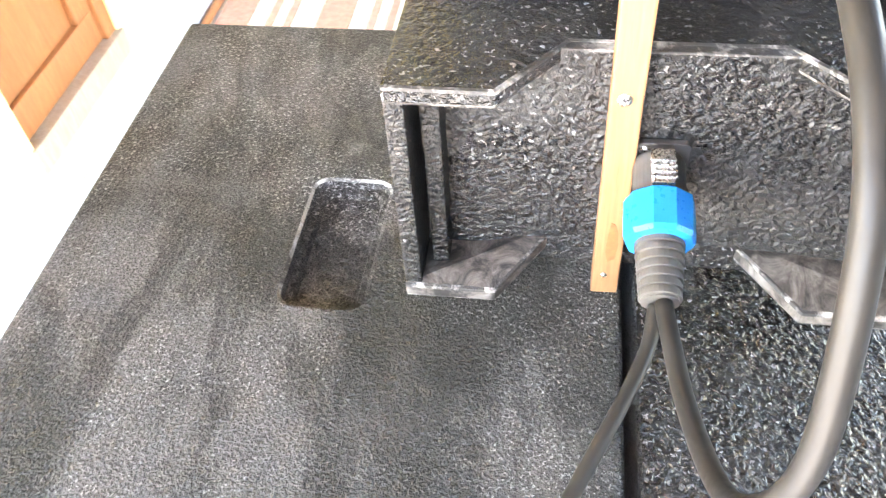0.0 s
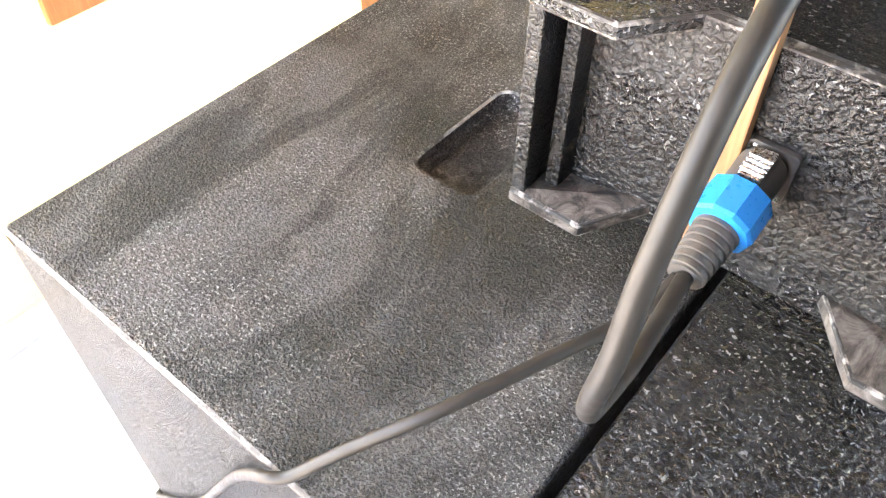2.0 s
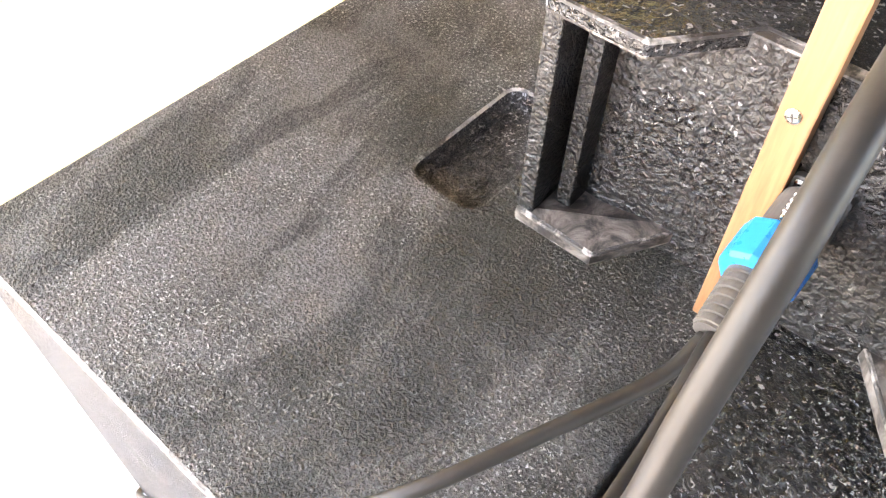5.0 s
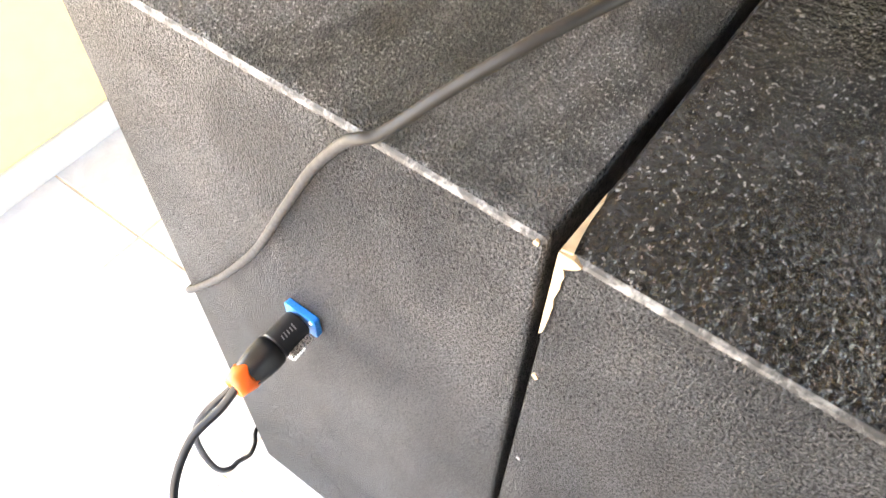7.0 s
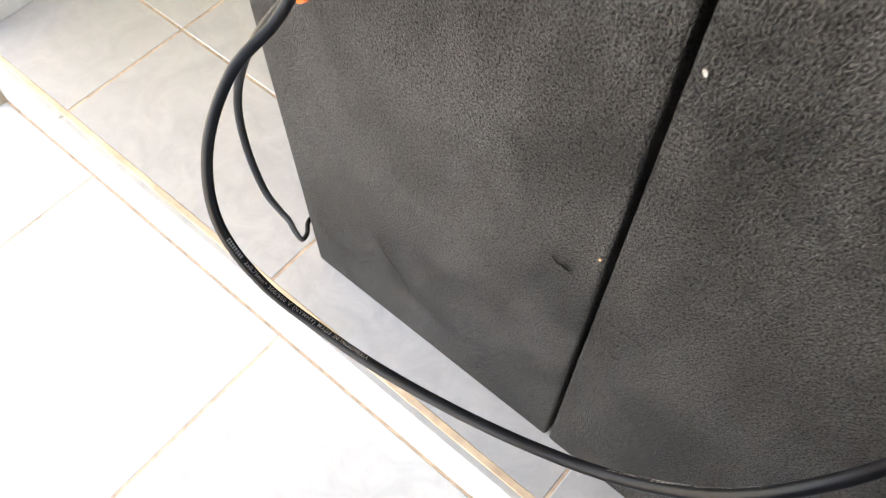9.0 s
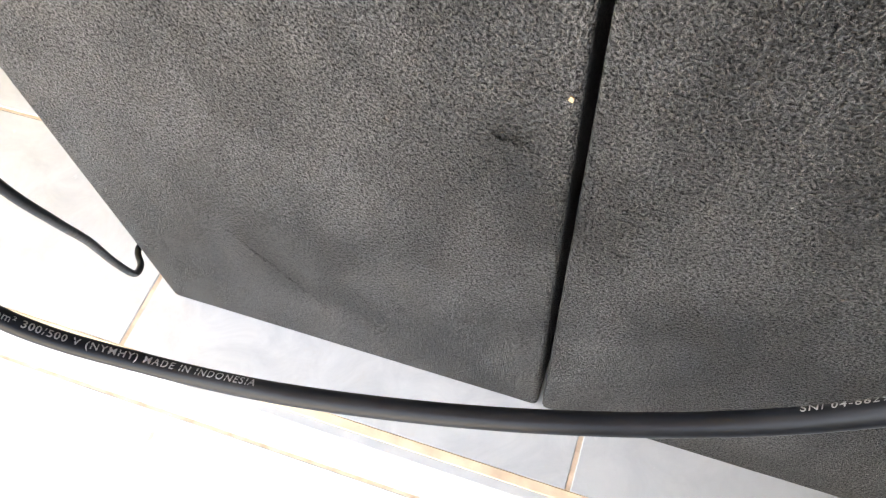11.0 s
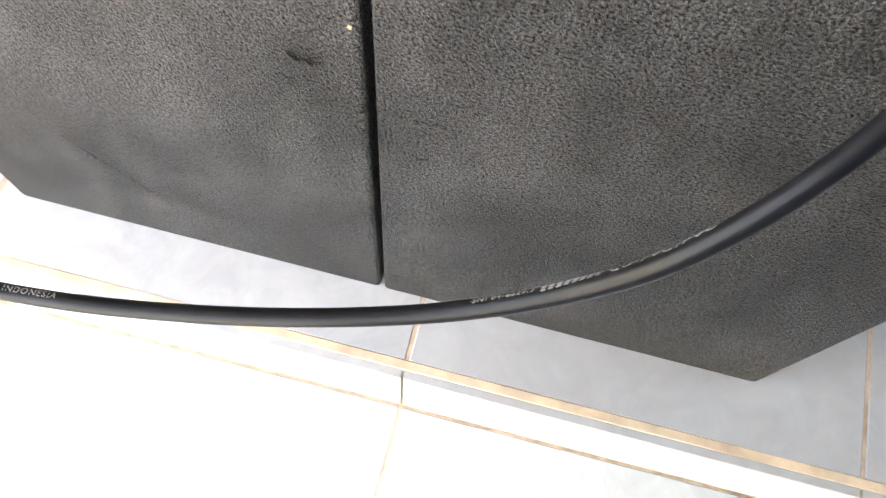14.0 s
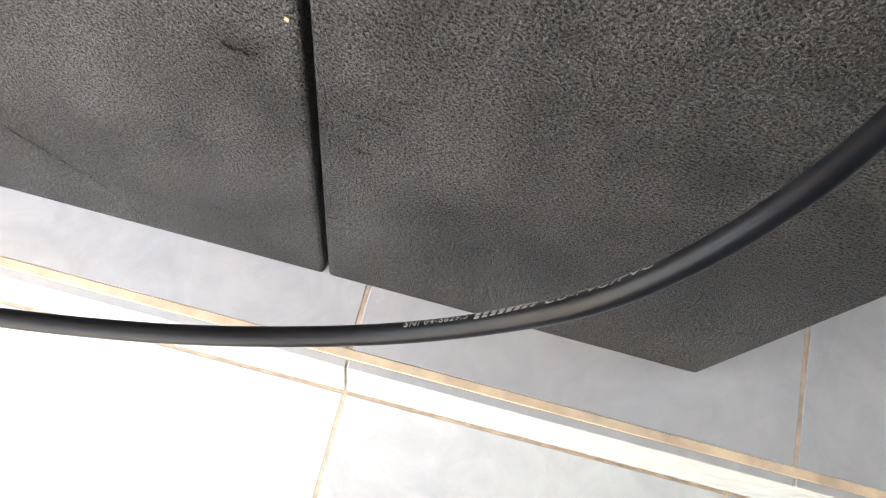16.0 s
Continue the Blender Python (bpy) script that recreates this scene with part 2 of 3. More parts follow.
def tube(points, radius, n=16, flat=1.0, bm=None):
    """A round cable along points; flat squeezes it along its second axis."""
    made = bmesh.new()
    side, rings = None, []
    for i, p in enumerate(points):
        t = (points[min(i + 1, len(points) - 1)] - points[max(i - 1, 0)]).normalized()
        if side is None:
            side = t.orthogonal().normalized()
        side = (side - t * side.dot(t)).normalized()
        up = t.cross(side)
        rings.append([made.verts.new(p + radius * (math.cos(2 * math.pi * k / n) * side + flat * math.sin(2 * math.pi * k / n) * up)) for k in range(n)])
    for a, b in zip(rings, rings[1:]):
        for k in range(n):
            made.faces.new((a[k], a[(k + 1) % n], b[(k + 1) % n], b[k]))
    made.faces.new(rings[0][::-1]), made.faces.new(rings[-1])
    return merge(bm, made)


# ---- the place: terrace, step, lower floor, walls, added light-blocking walls and ceiling ----
EDGE, RISE, PITCH = -0.0665, 0.138, 0.4255
WALL_X = -1.046

floor = tagged(link("floor", box(-1.2, EDGE, -0.12, 3.2, 3.2, -0.0009), GROUT_GREY), "raised terrace bed under white glazed tiles with tan grout", "floor", kind="structure")
step_face = tagged(link("step_riser", box(-1.2, EDGE - 0.002, -RISE - 0.1, 3.2, EDGE + 0.03, -0.006), GROUT), "low tiled step face with tan grout along its top", "step", kind="structure")
ground = tagged(link("ground", box(-1.165, -60, -RISE - 0.2, 60, EDGE - 0.001, -RISE - 0.0009), GROUT_GREY), "lower floor bed with grey-brown joints between white tiles", "floor", kind="structure")
tagged(link("trim", box(-1.2, EDGE - 0.0046, -0.0105, 3.2, EDGE + 0.0052, 0.0004, 0.0010, 1), GROUT), "tan grout line along the nosing of the step", "grout line", kind="structure")

WIN = (0.335, 0.752, 0.540, 1.62)  # y from, y to, z from, z to
DOOR = (0.985, 1.40, 0.225, 2.1)
wall_left = bmesh.new()
for y0, z0, y1, z1 in ((-0.06, -0.2, WIN[0], 2.7), (WIN[0], -0.2, WIN[1], WIN[2]), (WIN[0], WIN[3], WIN[1], 2.7), (WIN[1], -0.2, DOOR[0], 2.7), (DOOR[0], -0.2, DOOR[1], DOOR[2]), (DOOR[0], DOOR[3], DOOR[1], 2.7), (DOOR[1], -0.2, 3.3, 2.7)):
    box(WALL_X - 0.14, y0, z0, WALL_X, y1, z1, bm=wall_left)
tagged(link("wall_left", wall_left, YELLOW), "yellow painted house wall with a window and a doorway", "wall", kind="structure")
base = bmesh.new()
box(WALL_X, -0.062, 0.0, WALL_X + 0.008, 3.2, 0.072, 0.002, bm=base)
tagged(link("baseboard", base, SKIRT), "grey painted skirting band along the foot of the wall", "skirting", kind="structure")
tagged(link("wall_back", box(-1.3, 3.2, -0.2, 3.3, 3.34, 2.7), PLASTER), "plain white plastered back wall of the terrace", "wall", kind="structure")
# short side wall, out of view, added to stop light from front right
side = box(3.2, -0.72, -0.2, 3.34, 0.0, 2.7)
tagged(link("wall_right", side, PLASTER), "added unseen side wall that blocks light from the right", "wall", kind="structure")
# unseen wall added to block front light from the cabinets' right side
tagged(link("wall_front", box(0.02, -0.54, 0.06, 3.3, -0.40, 2.7), SHADE_DARK), "added unseen dark wall that shades the cabinet faces", "wall", kind="structure")
# ceiling is invented: its edges set where sun and sky get in
tagged(link("ceiling", box(-3.0, -2.2, 2.7, 3.4, 3.4, 2.8), CEIL_DARK), "added unseen dark ceiling that keeps sun and sky off", "ceiling", kind="structure")

# window in the yellow wall
window = empty("window_1", "wooden framed window with dim grey glass in the yellow wall", "window", kind="structure")
F = 0.062
for name, b in (("bottom_rail", (WIN[0], WIN[2], WIN[1], WIN[2] + F)), ("top_rail", (WIN[0], WIN[3] - F, WIN[1], WIN[3])), ("stile", (WIN[0], WIN[2] + F, WIN[0] + 0.045, WIN[3] - F)), ("stile", (WIN[1] - 0.045, WIN[2] + F, WIN[1], WIN[3] - F))):
    part(name, box(WALL_X - 0.10, b[0], b[1], WALL_X + 0.012, b[2], b[3], 0.004), TEAK, window)
part("pane", box(WALL_X - 0.06, WIN[0] + 0.045, WIN[2] + F, WALL_X - 0.054, WIN[1] - 0.045, WIN[3] - F), GLASSY, window, "dim grey glass pane")

# narrow door leaf standing in its raised opening
door = empty("door_1", "closed varnished brown wooden panel door in its raised opening", "door", kind="structure")
DX = WALL_X - 0.02
for name, b in (("jamb", (DOOR[1] - 0.04, DOOR[2], DOOR[1], DOOR[3])), ("head", (DOOR[0], DOOR[3] - 0.05, DOOR[1] - 0.04, DOOR[3]))):
    part(name, box(DX - 0.05, b[0], b[1], DX + 0.012, b[2], b[3], 0.003), TEAK, door)
Y0, Y1, Z0, Z1 = DOOR[0] + 0.001, DOOR[1] - 0.041, DOOR[2] + 0.002, DOOR[3] - 0.051
leaf = part("leaf", box(DX - 0.04, Y0, Z0, DX - 0.014, Y1, Z1, 0.002), TEAK, door)
for b in ((Y0, Z0, Y1, Z0 + 0.075), (Y0, 1.0, Y1, 1.1), (Y0, Z1 - 0.09, Y1, Z1), (Y0, Z0 + 0.075, Y0 + 0.018, 1.0), (Y1 - 0.065, Z0 + 0.075, Y1, 1.0), (Y0, 1.1, Y0 + 0.018, Z1 - 0.09), (Y1 - 0.065, 1.1, Y1, Z1 - 0.09)):
    part("rail", box(DX - 0.014, b[0], b[1], DX, b[2], b[3], 0.003), TEAK, leaf)
tagged(link("threshold", box(DX - 0.05, DOOR[0] - 0.01, DOOR[2] - 0.06, WALL_X + 0.008, DOOR[1] + 0.01, DOOR[2] + 0.001, 0.003), OAK), "pale worn sill under the wooden door", "threshold", kind="structure")


# ---- tiles and what lies along the step ----
def tile(name, x0, y0, x1, y1, z, parent, thick=0.008):
    g = 0.0017
    ob = link(name, box(x0 + g, y0 + g, z - thick, x1 - g, y1 - g, z, 0.0012, 1), TILE, parent)
    return ob


XS = [0.0415 + PITCH * k for k in range(-3, 8)]


def upright(x0, x1, parent):
    link("tile", box(x0 + 0.0011, EDGE - 0.0135, -RISE + 0.003, x1 - 0.0011, EDGE - 0.0035, -0.0002, 0.0012, 1), TILE, parent)


# ---- loudspeaker cabinets ----
def rounded(x0, y0, x1, y1, r, n=6):
    out = []
    for cx, cy, a in ((x1 - r, y0 + r, -90), (x1 - r, y1 - r, 0), (x0 + r, y1 - r, 90), (x0 + r, y0 + r, 180)):
        out += [(cx + r * math.cos(radians(a + 90 * k / n)), cy + r * math.sin(radians(a + 90 * k / n))) for k in range(n + 1)]
    return out


def worn(name, under, paint_mat_colour, hard=0.5):
    """Cabinet edge: black paint rubbed through to grey in broken lengths."""
    m = Mat(name, 0.6)
    n = m.noise(70, 5, 0.7, 0.4)
    m.set(Base_Color=m.mix(m.grey(n, (hard - 0.07, 0), (hard + 0.08, 1)), paint_mat_colour, under))
    return m.bump((m.noise(420, 3), 0.8, 0.0012)).m


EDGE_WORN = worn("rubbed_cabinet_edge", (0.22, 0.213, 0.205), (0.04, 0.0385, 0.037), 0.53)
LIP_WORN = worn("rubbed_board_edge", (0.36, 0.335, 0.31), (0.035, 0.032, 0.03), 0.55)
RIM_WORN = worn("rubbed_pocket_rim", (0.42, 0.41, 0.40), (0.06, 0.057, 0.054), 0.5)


def cabinet_body(name, x0, x1, y1, h, parent, top_mat, gap, taper, hole=None):
    """Box with eased edges and, where given, a routed grip pocket in its top."""
    bm = bmesh.new()
    r = 0.0045
    up = [bm.verts.new((x, y, h)) for x, y in ((x0, 0), (x1, 0), (x1, y1), (x0, y1))]
    dn = [bm.verts.new((v.co.x, v.co.y, 0.0)) for v in up]
    edges = [bm.edges.new((up[i], up[(i + 1) % 4])) for i in range(4)]
    for i in range(4):
        bm.faces.new((dn[i], dn[(i + 1) % 4], up[(i + 1) % 4], up[i]))
    bm.faces.new(dn[::-1])
    if hole:
        rim = [bm.verts.new((x, y, h)) for x, y in rounded(*hole, 0.012)]
        loop = [bm.edges.new((rim[i], rim[(i + 1) % len(rim)])) for i in range(len(rim))]
        bmesh.ops.triangle_fill(bm, use_beauty=True, edges=edges + loop)
        inner = rim
        cx, cy = (hole[0] + hole[2]) / 2, (hole[1] + hole[3]) / 2
        for inset, z in ((0.002, h - 0.0015), (0.0035, h - 0.006), (0.0075, h - 0.0065), (0.009, h - 0.0105)):
            ring = [bm.verts.new((x, y, z)) for x, y in rounded(hole[0] + inset, hole[1] + inset, hole[2] - inset, hole[3] - inset, max(0.004, 0.012 - inset))]
            for i in range(len(ring)):
                j = (i + 1) % len(ring)
                bm.faces.new((inner[i], inner[j], ring[j], ring[i]))
            inner = ring
        bm.faces.new(inner)
    else:
        bm.faces.new(up)
    bmesh.ops.recalc_face_normals(bm, faces=bm.faces)
    outer = [e for e in bm.edges if all(v in up or v in dn for v in e.verts) and len(e.link_faces) == 2 and e.calc_face_angle(0) > 1]
    bmesh.ops.bevel(bm, geom=outer, offset=r, segments=3, affect="EDGES", profile=0.55)
    for v in bm.verts:
        if abs(v.co.x - gap) < 0.02:
            v.co.x += taper * (1 - v.co.y / y1) * v.co.z / h
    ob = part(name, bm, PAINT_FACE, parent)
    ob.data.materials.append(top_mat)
    ob.data.materials.append(EDGE_WORN)
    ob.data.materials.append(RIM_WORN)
    for p in ob.data.polygons:
        n = p.normal
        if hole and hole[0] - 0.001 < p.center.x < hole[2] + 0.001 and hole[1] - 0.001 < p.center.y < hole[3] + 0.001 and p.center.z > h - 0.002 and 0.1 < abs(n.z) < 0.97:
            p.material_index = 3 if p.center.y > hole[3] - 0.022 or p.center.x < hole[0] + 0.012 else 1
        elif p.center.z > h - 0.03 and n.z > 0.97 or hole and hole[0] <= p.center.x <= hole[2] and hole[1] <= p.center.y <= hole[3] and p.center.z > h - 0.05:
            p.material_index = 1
        elif max(abs(n.x), abs(n.y), abs(n.z)) < 0.985 and p.center.z > h - 0.02 and p.center.y < 0.02:
            p.material_index = 2
    return ob


H, DEPTH = 0.846, 0.497
sub_a = empty("speaker_cabinet", "tall black textured bass cabinet with a grip pocket in its top", "loudspeaker", "bass cabinets on the terrace")
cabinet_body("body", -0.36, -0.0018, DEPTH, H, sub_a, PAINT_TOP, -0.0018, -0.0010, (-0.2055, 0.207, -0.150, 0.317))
sub_b = empty("speaker_cabinet", "tall black bass cabinet with a chipped corner showing raw wood", "loudspeaker", "bass cabinets on the terrace")
cabinet_body("body", 0.0022, 0.362, DEPTH, H, sub_b, PAINT_GLOSS, 0.0022, 0.0018)


def chip(parent):
    """Torn corner: bare wood along the upright edge and a spur along the top edge."""
    rnd = random.Random(5)
    right = [(0.0082 + 0.0036 * max(0, (z - 0.775) / 0.071) ** 0.7 * (0.6 + 0.7 * rnd.random()), z) for z in [0.775 + 0.0605 * k / 11 for k in range(12)]]
    outline = [(0.0064, 0.772), *right, (0.0155, 0.839), (0.0185, 0.843), (0.0140, 0.8455), (0.0064, 0.8455)]
    outline = [(x - 0.0026, z) for x, z in outline]
    bm = prism(outline, "y", -0.0012, 0.004)
    top = [(0.0068, 0.0), (0.0125, 0.001), (0.0105, 0.012), (0.0092, 0.022), (0.0088, 0.034), (0.0074, 0.04)]
    top = [(x - 0.0026, y) for x, y in top]
    prism(top, "z", H - 0.004, H + 0.0012, bm=bm)
    part("bare_patch", bm, RAW_WOOD, parent, "torn corner of bare pale plywood")


chip(sub_b)


def dot(x, z, r, mat, parent, label, seed):
    rnd = random.Random(seed)
    n = 9
    o = [(x + r * (0.6 + 0.6 * rnd.random()) * math.cos(2 * math.pi * k / n), z + 1.3 * r * (0.6 + 0.6 * rnd.random()) * math.sin(2 * math.pi * k / n)) for k in range(n)]
    part("paint_chip", prism(o, "y", -0.0008, 0.001), mat, parent, label)


dot(-0.0072, 0.400, 0.0015, RAW_WOOD, sub_a, "small chip of pale wood", 1)
dot(0.0078, 0.725, 0.002, RAW_WOOD, sub_b, "small chip of pale wood", 2)
dot(-0.0075, 0.842, 0.0017, RAW_WOOD, sub_a, "small chip of pale wood", 3)
dot(-0.3545, 0.836, 0.0035, RAW_WOOD, sub_a, "pale rubbed spot at the corner", 6)
dot(0.0115, 0.60, 0.0018, SCUFF, sub_b, "small grey chip", 4)


def dent(x, z, w, h, parent, seed):
    """A shallow crescent bruise in the paint."""
    rnd = random.Random(seed)
    pts = [Vector((x + w * (k / 8 - 0.5), -0.0004, z - h * (1 - (2 * k / 8 - 1) ** 2) + 0.0006 * rnd.random())) for k in range(9)]
    part("scratch", tube(spline(pts, 3), 0.0008, 6), PAINT_FACE, parent, "curved dark bruise in the paint")


dent(-0.037, 0.3645, 0.012, 0.005, sub_a, 1)
dent(-0.030, 0.3625, 0.009, 0.004, sub_a, 4)
dent(0.0305, 0.2845, 0.010, 0.003, sub_b, 2)
dent(0.055, 0.57, 0.012, 0.001, sub_b, 3)


def crease(points, parent):
    """A soft raised wrinkle in the paint."""
    line = spline([Vector((x, 0.0054, z)) for x, z in points], 6)
    part("crease", tube(line, 0.0062, 20), PAINT_FACE, parent, "soft diagonal wrinkle in the paint", smooth=True)


crease([(-0.247, 0.176), (-0.235, 0.155), (-0.222, 0.137), (-0.205, 0.113), (-0.192, 0.094), (-0.186, 0.082)], sub_a)
crease([(0.014, 0.326), (0.026, 0.3245), (0.040, 0.3262), (0.050, 0.322)], sub_b)

AIM_OUT = Matrix.Rotation(radians(90), 4, "X")  # turns a body made along +z to point along -y


def socket(x, z, mat, parent, label, turn=0):
    s = part("socket_plate", prism(rounded(-0.0160, -0.0125, 0.0160, 0.0125, 0.003, 3), "z", 0, 0.006, 0.0008), mat, parent, label)
    s.matrix_local = Matrix.Translation((x, -0.0005, z)) @ Matrix.Rotation(radians(turn), 4, "Y") @ AIM_OUT
    for sx, sy in ((-0.0115, -0.0085), (0.0115, 0.0085)):
        b = part("screw", lathe([(0.0022, 0.0055), (0.0022, 0.0068), (0.0014, 0.0074)], 12), STEEL, s)
        b.matrix_local = Matrix.Translation((sx, sy, 0))


socket(-0.1865, 0.5895, BLUE, sub_a, "bright blue plastic socket plate")
socket(0.184, 0.599, BLACK, sub_b, "black plastic socket plate")


# ---- small cabinet on top, its back turned to the front ----
def small_cabinet(parent, z0, z1, y0, yp, x0, x1, y1, cut):
    """Boards round a recessed back panel; top and bottom boards have a wide notch."""
    a, b, c, d = cut
    notch = [(x0, y0), (a, y0), (b, yp + 0.005), (c, yp + 0.005), (d, y0), (x1, y0), (x1, y1), (x0, y1)]
    t = 0.0095
    for name, lo, m in (("bottom_board", z0, DUST), ("top_board", z1 - t, PAINT_GLOSS)):
        ob = part(name, prism(notch, "z", lo, lo + t, 0.0019), m, parent, "dusty scuffed black board" if lo == z0 else "")
        ob.data.materials.append(LIP_WORN)
        if lo == z0:  # the bottom board rises a little towards the panel
            for v in ob.data.vertices:
                v.co.z += 0.011 * max(0.0, min(1.0, (v.co.y - y0) / (yp - y0)))
        for p in ob.data.polygons:
            if max(abs(p.normal.x), abs(p.normal.y), abs(p.normal.z)) < 0.97 and abs(p.normal.z) > 0.2 and p.center.y < yp + 0.01:
                p.material_index = 1
    for name, xa, xb, ya in (("side_board", x0, x0 + t, y0 + 0.002), ("side_board", x1 - t, x1, y0 + 0.002), ("corner_batten", x0 + t + 0.004, x0 + t + 0.013, y0 + 0.018), ("corner_batten", x1 - t - 0.013, x1 - t - 0.004, y0 + 0.018)):
        part(name, box(xa, ya, z0 + t, xb, y1 if name == "side_board" else yp + 0.004, z1 - t, 0.0012), PAINT_SIDE, parent)
    pan = part("back_panel", box(x0 + t, yp, z0 + 0.0007, x1 - t, yp + 0.012, z1 - 0.0007, 0.0012), PAINT_PANEL, parent)
    pan.data.materials.append(LIP_WORN)
    for p in pan.data.polygons:
        p.material_index = int(p.normal.z > 0.2)
    part("core", box(x0 + t, yp + 0.012, z0 + t, x1 - t, y1 - 0.01, z1 - t), PAINT_PANEL, parent)
    for fx in (x0 + 0.05, x1 - 0.05):
        for fy in (yp + 0.05, y1 - 0.04):
            f = part("foot", lathe([(0.014, 0), (0.015, 0.002), (0.013, z0 - H)], 20), BLACK, parent)
            f.location = (fx, fy, H)


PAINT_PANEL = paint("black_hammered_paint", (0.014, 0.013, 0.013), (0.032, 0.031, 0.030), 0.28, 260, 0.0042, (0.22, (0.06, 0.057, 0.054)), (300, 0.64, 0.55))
PAINT_SIDE = paint("black_board_paint", (0.009, 0.009, 0.009), (0.020, 0.019, 0.019), 0.32, 330, 0.003, (0.2, (0.06, 0.057, 0.054)), (300, 0.68, 0.5))
YP = 0.243
top_box = empty("small_speaker_cabinet", "small black cabinet with a recessed hammered back panel and notched boards", "loudspeaker")
small_cabinet(top_box, 0.8625, 1.006, 0.209, YP, -0.124, 0.155, 0.485, (-0.074, -0.044, 0.050, 0.086))
plate = part("socket_plate", prism(rounded(-0.013, -0.0155, 0.013, 0.0155, 0.003, 3), "z", 0, 0.004, 0.0006), GREYPL, top_box, "dusty grey socket plate")
plate.matrix_local = Matrix.Translation((0.0045, YP - 0.0005, 0.9415)) @ AIM_OUT
for sx, sy in ((-0.009, 0.0115), (0.009, -0.0115)):
    b = part("screw", lathe([(0.0026, 0.0035), (0.0026, 0.0048), (0.0016, 0.0056)], 12), STEEL, plate)
    b.matrix_local = Matrix.Translation((sx, sy, 0))

stacked = empty("small_speaker_cabinet", "black cabinet stacked behind the notched edge of another", "loudspeaker")
body = part("body", box(-0.119, 0.318, 1.0065, 0.150, 0.492, 1.30, 0.003), PAINT_TOP, stacked)
part("worn_corner", box(-0.118, 0.3165, 1.0075, -0.075, 0.319, 1.013, 0.001), SCUFF, stacked, "scuffed grey lower edge")


# ---- pine batten screwed against the small cabinet ----
batten = empty("wooden_batten", "narrow orange pine batten leaning against the black cabinet, with screws", "batten")
part("strip", box(-0.0075, -0.005, 0.0, 0.0075, 0.005, 0.46, 0.0012), BATTEN, batten)


def frame_of(base, up, face):
    """Axes with z along up and -y towards face."""
    z = Vector(up).normalized()
    y = -(Vector(face) - z * Vector(face).dot(z)).normalized()
    x = y.cross(z)
    return Matrix.Translation(base) @ Matrix((x, y, z)).transposed().to_4x4()


batten.matrix_world = frame_of((-0.0135, 0.237, 0.849), (-0.0052, 0.0, 0.2), (0, -1, 0))
for z, big in ((0.138, 1.0), (0.016, 0.5)):
    s = part("screw", lathe([(0.0034 * big, 0), (0.0034 * big, 0.0006), (0.0022 * big, 0.0011)], 18), STEEL, batten)
    s.matrix_local = Matrix.Translation((-0.001, -0.005, z)) @ AIM_OUT
    if big == 1.0:
        for turn in (20, 110):
            q = part("slot", box(-0.002, -0.0003, 0.0009, 0.002, 0.0003, 0.0013), BLACK, s)
            q.matrix_local = Matrix.Rotation(radians(turn), 4, "Z")
o = [(0.0015 + 0.0032 * math.cos(k * 0.7) * (1 + 0.3 * math.sin(3.1 * k)), 0.042 + 0.016 * math.sin(k * 0.7) * (1 + 0.2 * math.cos(2.3 * k))) for k in range(9)]
part("knot", prism(o, "y", -0.0053, -0.0045), STAIN, batten, "dark brown resin streak")


# ---- plugs and cables ----
def plug(parent, at, body_mat, turn=0, droop=0):
    """Round locking plug along -y: sleeve, waisted grip, orange bushing, nickel latch."""
    head = part("plug", lathe([(0.0115, 0.004), (0.0125, 0.006), (0.0125, 0.030), (0.0118, 0.0315)], 40), body_mat, parent, smooth=False)
    head.matrix_local = Matrix.Translation(at) @ Matrix.Rotation(radians(droop), 4, "X") @ Matrix.Rotation(radians(turn), 4, "Y") @ AIM_OUT
    part("grip", lathe([(0.0122, 0.0315), (0.0146, 0.034), (0.0148, 0.040), (0.0140, 0.050), (0.0122, 0.060), (0.0098, 0.0665)], 48, facets=(6, 0.05)), BLACK, head, smooth=True)
    part("bushing", lathe([(0.0122, 0.0625), (0.0124, 0.0628), (0.0104, 0.0690), (0.0094, 0.0740), (0.0066, 0.0745), (0.0048, 0.070)], 60, points=0.005), ORANGE, head, "orange cable bushing", smooth=True)
    latch = bmesh.new()
    box(-0.0045, -0.0175, 0.007, 0.0045, -0.0118, 0.029, 0.0008, bm=latch)
    for k in range(5):
        box(-0.0050, -0.0187, 0.0165 + 0.0024 * k, 0.0050, -0.0170, 0.0177 + 0.0024 * k, 0.0003, 1, latch)
    ob = part("latch", latch, STEEL, head, "ribbed nickel latch")
    ob.matrix_local = Matrix.Rotation(radians(72), 4, "Z")
    mark = bmesh.new()
    rnd = random.Random(3)
    for k in range(5):
        u = 0.012 + 0.003 * k
        hh = (0.0060, 0.0038, 0.0038, 0.0050, 0.0040)[k]
        s = prism([(-hh / 2, u), (hh / 2, u + 0.0006), (hh / 2, u + 0.0015), (-hh / 2, u + 0.0009)], "y", 0.0124, 0.01275)
        s.transform(Matrix.Rotation(radians(-24), 4, "Z"))
        merge(mark, s)
    part("mark", mark, INK, head, "pale slanted bars of a printed mark")
    return head


